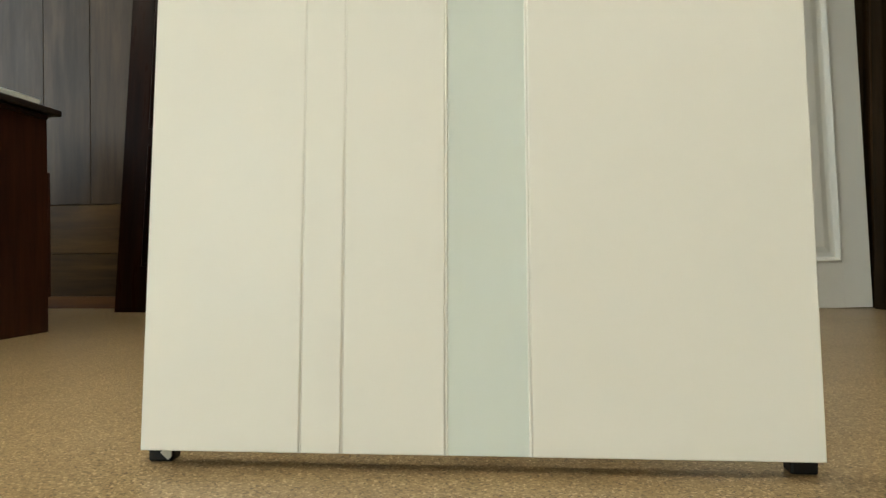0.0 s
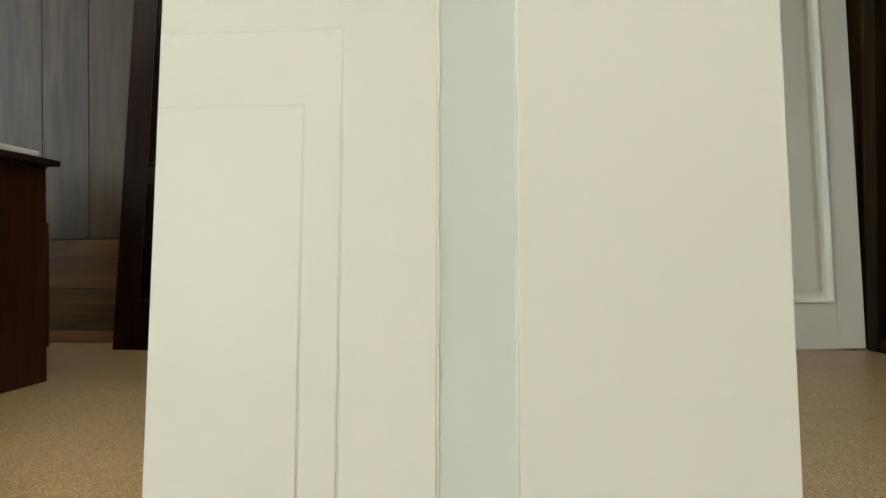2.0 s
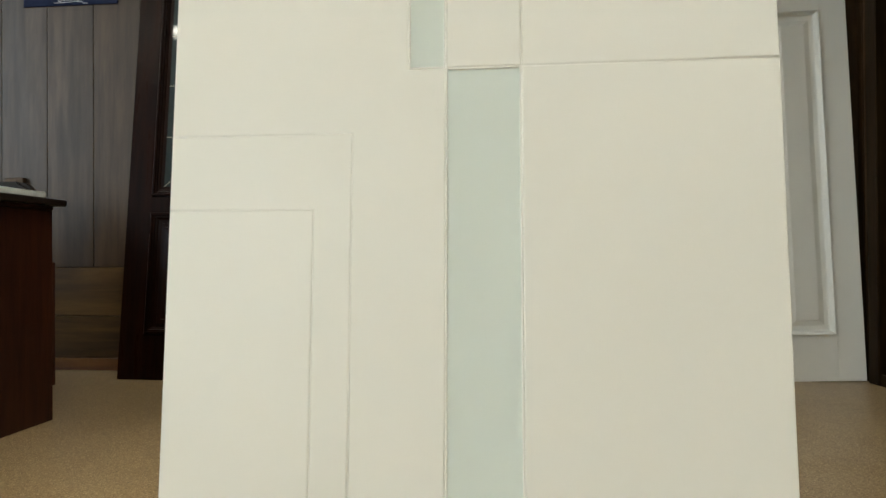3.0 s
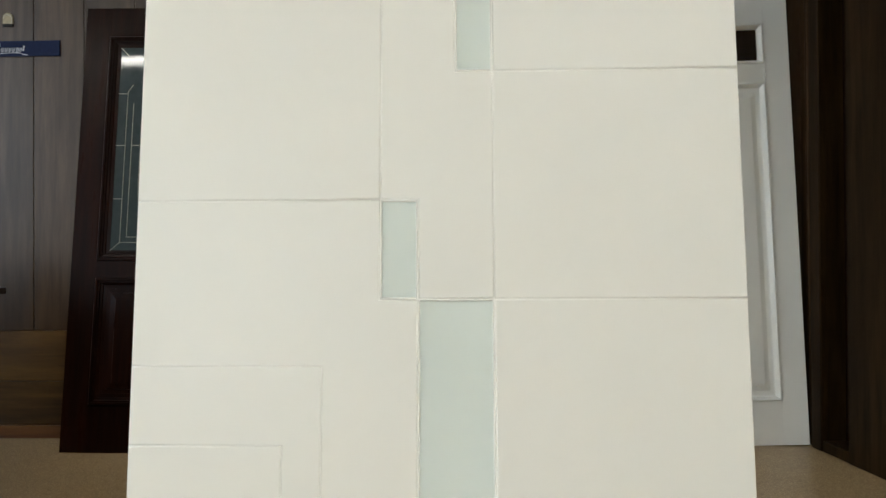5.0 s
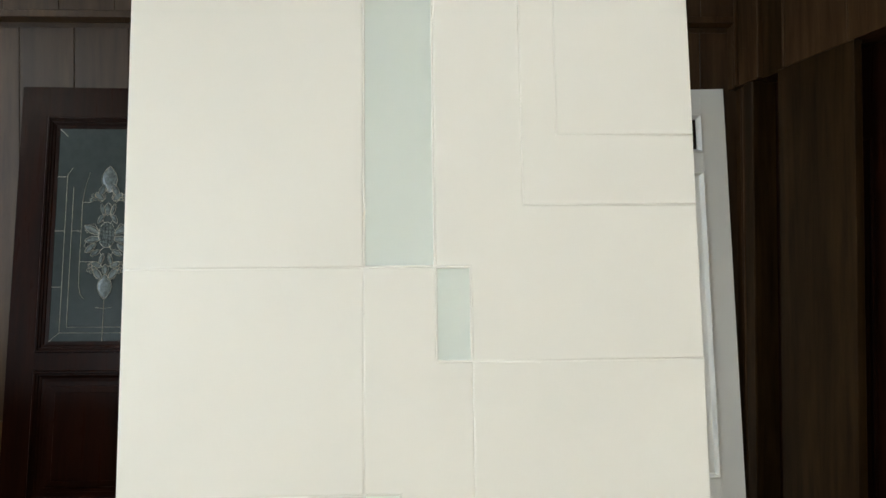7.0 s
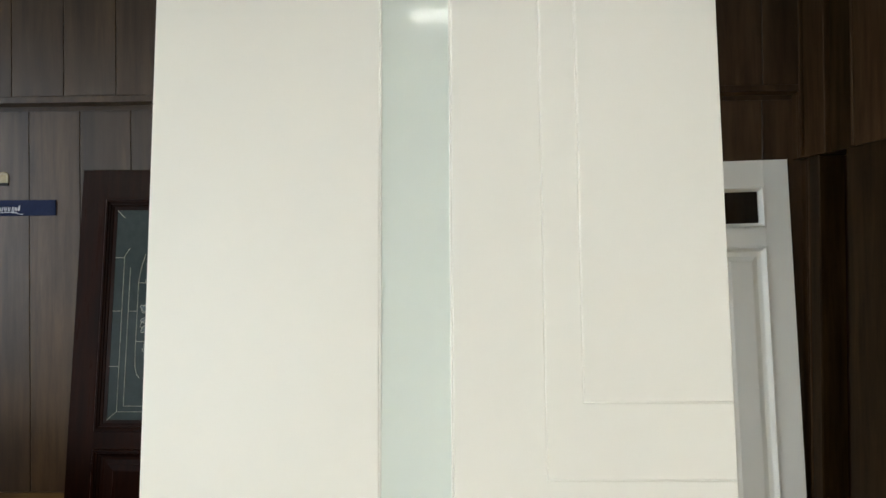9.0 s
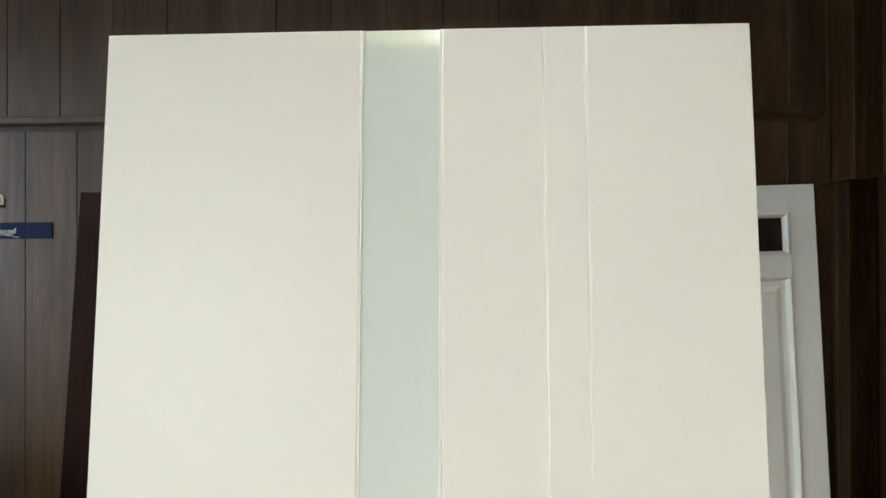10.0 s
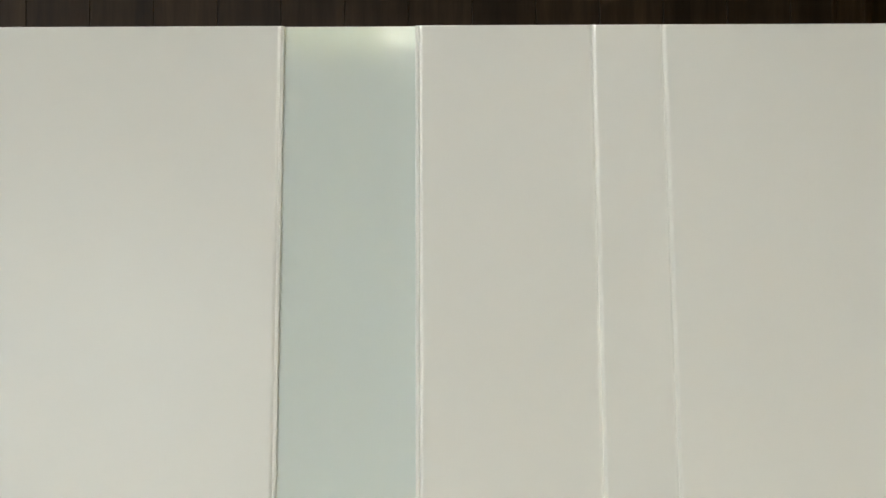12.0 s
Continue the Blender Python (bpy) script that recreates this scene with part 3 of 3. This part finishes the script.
slab = thing("door_slab", E, "plain dark walnut door slab standing before the portal", "door")
part("slab", box(0.285, 0.735, -0.002, 0.034, 0.0, TOPZ - 0.001, 0.002), M_SLAB, slab)

# ---- desk ----
desk = thing("desk", pose(-1.545, 1.47, 0), "red-brown wooden desk with a near-black top", "desk")
part("side_panel", box(-0.03, 0.0, -1.25, 0.0, 0.0, 0.732, 0.003), M_DESK, desk)
part("back_panel", box(-1.50, -0.031, -0.03, -0.002, 0.02, 0.732, 0.002), M_DESK, desk)
part("side_panel", box(-1.53, -1.501, -1.25, 0.0, 0.0, 0.732, 0.003), M_DESK, desk)
part("front_panel", box(-1.50, -0.031, -1.24, -1.21, 0.02, 0.732, 0.002), M_DESK, desk)
part("back_board", box(-1.49, 0.0, 0.0002, 0.014, 0.12, 0.55, 0.002), M_DESK, desk)
part("top", box(-1.60, 0.028, -1.32, 0.040, 0.747, 0.770, 0.005, 3), M_DESKTOP, desk)
part("apron", box(-1.53, 0.002, -1.25, 0.002, 0.7322, 0.7468, 0.002), M_DESK, desk)
sheet = thing("desk_sheet", pose(-1.545, 1.47, 0.7700), "pale glass sheet lying on the desk top", "desk sheet")
part("sheet", box(-1.45, 0.008, -1.20, -0.045, 0.0005, 0.022, 0.003), M_PAPER, sheet)

# office chair behind the desk
chair = thing("office_chair", pose(-2.215, 1.90, 0), "black office chair standing behind the desk", "chair")
bm = bm_new()
w, z0, z1, rad = 0.215, 0.50, 0.897, 0.085
outline = [(-w + 0.03, z0), (w - 0.03, z0), (w, z0 + 0.05), (w, z1 - rad)]
outline += [(w - rad + rad * math.cos(t), z1 - rad + rad * math.sin(t)) for t in (math.pi / 2 * k / 6 for k in range(1, 7))]
outline += [(-x, z) for x, z in reversed(outline[3:])] + [(-w, z0 + 0.05)]
prism(bm, outline, 0.10, 0.155)
bmesh.ops.bevel(bm, geom=[e for e in bm.edges if abs(e.verts[0].co.y - e.verts[1].co.y) < 1e-6], offset=0.014, segments=3, affect="EDGES")
part("backrest", bm, M_BLACK, chair)
part("seat", box(-0.235, 0.235, -0.33, 0.12, 0.42, 0.485, 0.022, 3), M_BLACK, chair)
part("back_bar", box(-0.03, 0.03, 0.156, 0.172, 0.40, 0.70, 0.004), M_BLACK, chair)
part("column", tube(bm_new(), [(0, -0.1, 0.10), (0, -0.1, 0.425)], 0.028, 14), M_BLACK, chair)
for k in range(5):
    a = 2 * math.pi * (k + 0.3) / 5
    cxk, cyk = 0.27 * math.cos(a), -0.1 + 0.27 * math.sin(a)
    part("base_arm", tube(bm_new(), [(0, -0.1, 0.105), (cxk, cyk, 0.075)], 0.018, 8), M_BLACK, chair)
    part("castor", tube(bm_new(), [(cxk - 0.02 * math.sin(a), cyk + 0.02 * math.cos(a), 0.027), (cxk + 0.02 * math.sin(a), cyk - 0.02 * math.cos(a), 0.027)], 0.027, 14), M_BLACK, chair)

# ---- things on the panelled wall ----
sign = thing("wall_sign", pose(-2.165, WALL_Y - 0.005, 1.8805), "navy blue name plate with white lettering shapes", "sign")
part("plate", box(-0.252, 0.252, -0.004, 0.004, -0.0375, 0.0375, 0.001), M_NAVY, sign)
bm = bm_new()
xs = -0.062
for k, (w, h, dz) in enumerate(((0.025, 0.040, 0.004), (0.016, 0.017, -0.005), (0.016, 0.016, -0.005), (0.015, 0.017, -0.005), (0.015, 0.016, -0.005), (0.014, 0.026, -0.009), (0.012, 0.017, -0.005), (0.008, 0.024, 0.000))):
    for e in (0.0, 0.55):
        x = xs + w * e
        tube(bm, [(x, -0.0048, dz - h / 2), (x + 0.18 * h, -0.0048, dz + h / 2)], 0.0016, 4)
    tube(bm, [(xs, -0.0048, dz - h / 2), (xs + 0.5 * w, -0.0048, dz - h / 2 - 0.001)], 0.0013, 4)
    xs += 0.9 * w + 0.0045
tube(bm, [(-0.085, -0.0048, -0.024), (-0.03, -0.0048, -0.0225), (0.03, -0.0048, -0.020), (0.060, -0.0048, -0.022), (0.074, -0.0048, -0.030), (0.094, -0.0048, -0.031)], 0.0012, 4)
part("lettering", bm, M_WHITE, sign, "white script-like strokes and underline")
socket = thing("switch_box", pose(-2.456, WALL_Y, 0.937), "small brown switch box on the plank wall", "switch box")
part("housing", box(-0.05, 0.05, -0.030, -0.0005, -0.036, 0.036, 0.005, 2), M_BROWN, socket)
part("rocker", box(-0.022, 0.022, -0.0345, -0.0305, -0.024, 0.024, 0.0015), M_BROWN, socket)
tag = thing("brass_plate", pose(-2.170, WALL_Y - 0.003, 1.988), "small arched brass plate with a dark foot", "wall plate")
bm = bm_new()
out = [(0.025, 0.014), (0.025, 0.045)] + [(0.025 * math.cos(t), 0.045 + 0.022 * math.sin(t)) for t in (math.pi * k / 8 for k in range(1, 8))] + [(-0.025, 0.045), (-0.025, 0.014)]
prism(bm, out, -0.004, 0.003)
part("plate", bm, M_BRASS, tag)
bm = bm_new()
rim = [(0.8 * x, -0.0046, 0.012 + 0.82 * (z - 0.010)) for x, z in out[:-1]]
tube(bm, rim, 0.0012, 5)
part("raised_rim", bm, M_CAME, tag)
part("foot", box(-0.025, 0.025, -0.006, 0.003, 0.0, 0.0138, 0.001), M_BLACK, tag)

# ---- planks of the wall, last ----


def plank_mesh(w, h, d, bev):
    bm = box(0, w, 0, d, 0, h)
    front = [e for e in bm.edges if all(abs(v.co.y) < 1e-6 for v in e.verts)]
    bmesh.ops.bevel(bm, geom=front, offset=bev, segments=1, affect="EDGES")
    return bm


def planks(parent, x0, pitch, count, y, z0, z1, material, gap=0.002):
    me = finish("plank", plank_mesh(pitch - gap, z1 - z0, 0.011, 0.0018), material)
    for k in range(count):
        ob = new("plank", me)
        ob.parent = parent
        ob.location = (x0 + k * pitch + gap / 2, y, z0)


planks(wall_n, -2.543 - 6 * 0.2485, 0.2485, 23, WALL_Y, LOW2 + 0.002, BULK - 0.022, M_PLANK)
part("top_rail", box(NX0, 1.66, WALL_Y, WALL_Y + 0.011, BULK - 0.0225, BULK + 0.0002), M_PLANK, wall_n)
for z0, z1 in ((SKIRT + 0.001, LOW1 - 0.001), (LOW1 + 0.001, LOW2 - 0.001)):
    for x0, w in ((-4.30, 1.26), (-3.038, 1.26), (-1.776, 1.26), (-0.514, 1.26), (0.748, 0.84)):
        ob = new("plank", finish("plank", plank_mesh(w - 0.002, z1 - z0, 0.011, 0.003), M_PLANK_X))
        ob.parent = wall_n
        ob.location = (x0, WALL_Y, z0)
UP = 0.2485
planks(bulk, -2.075 - 8 * UP, UP, 23, BULK_Y, BULK + 0.030, CEIL - 0.002, M_PLANK)
lip = part("lip", box(NX0, 1.66, BULK_Y, BULK_Y + 0.010, BULK, BULK + 0.0297, 0.001), M_PLANK, bulk)
part("soffit", box(NX0, 1.66, BULK_Y + 0.0105, WALL_Y + 0.010, BULK + 0.0005, BULK + 0.0115), M_PLANK_X, bulk)
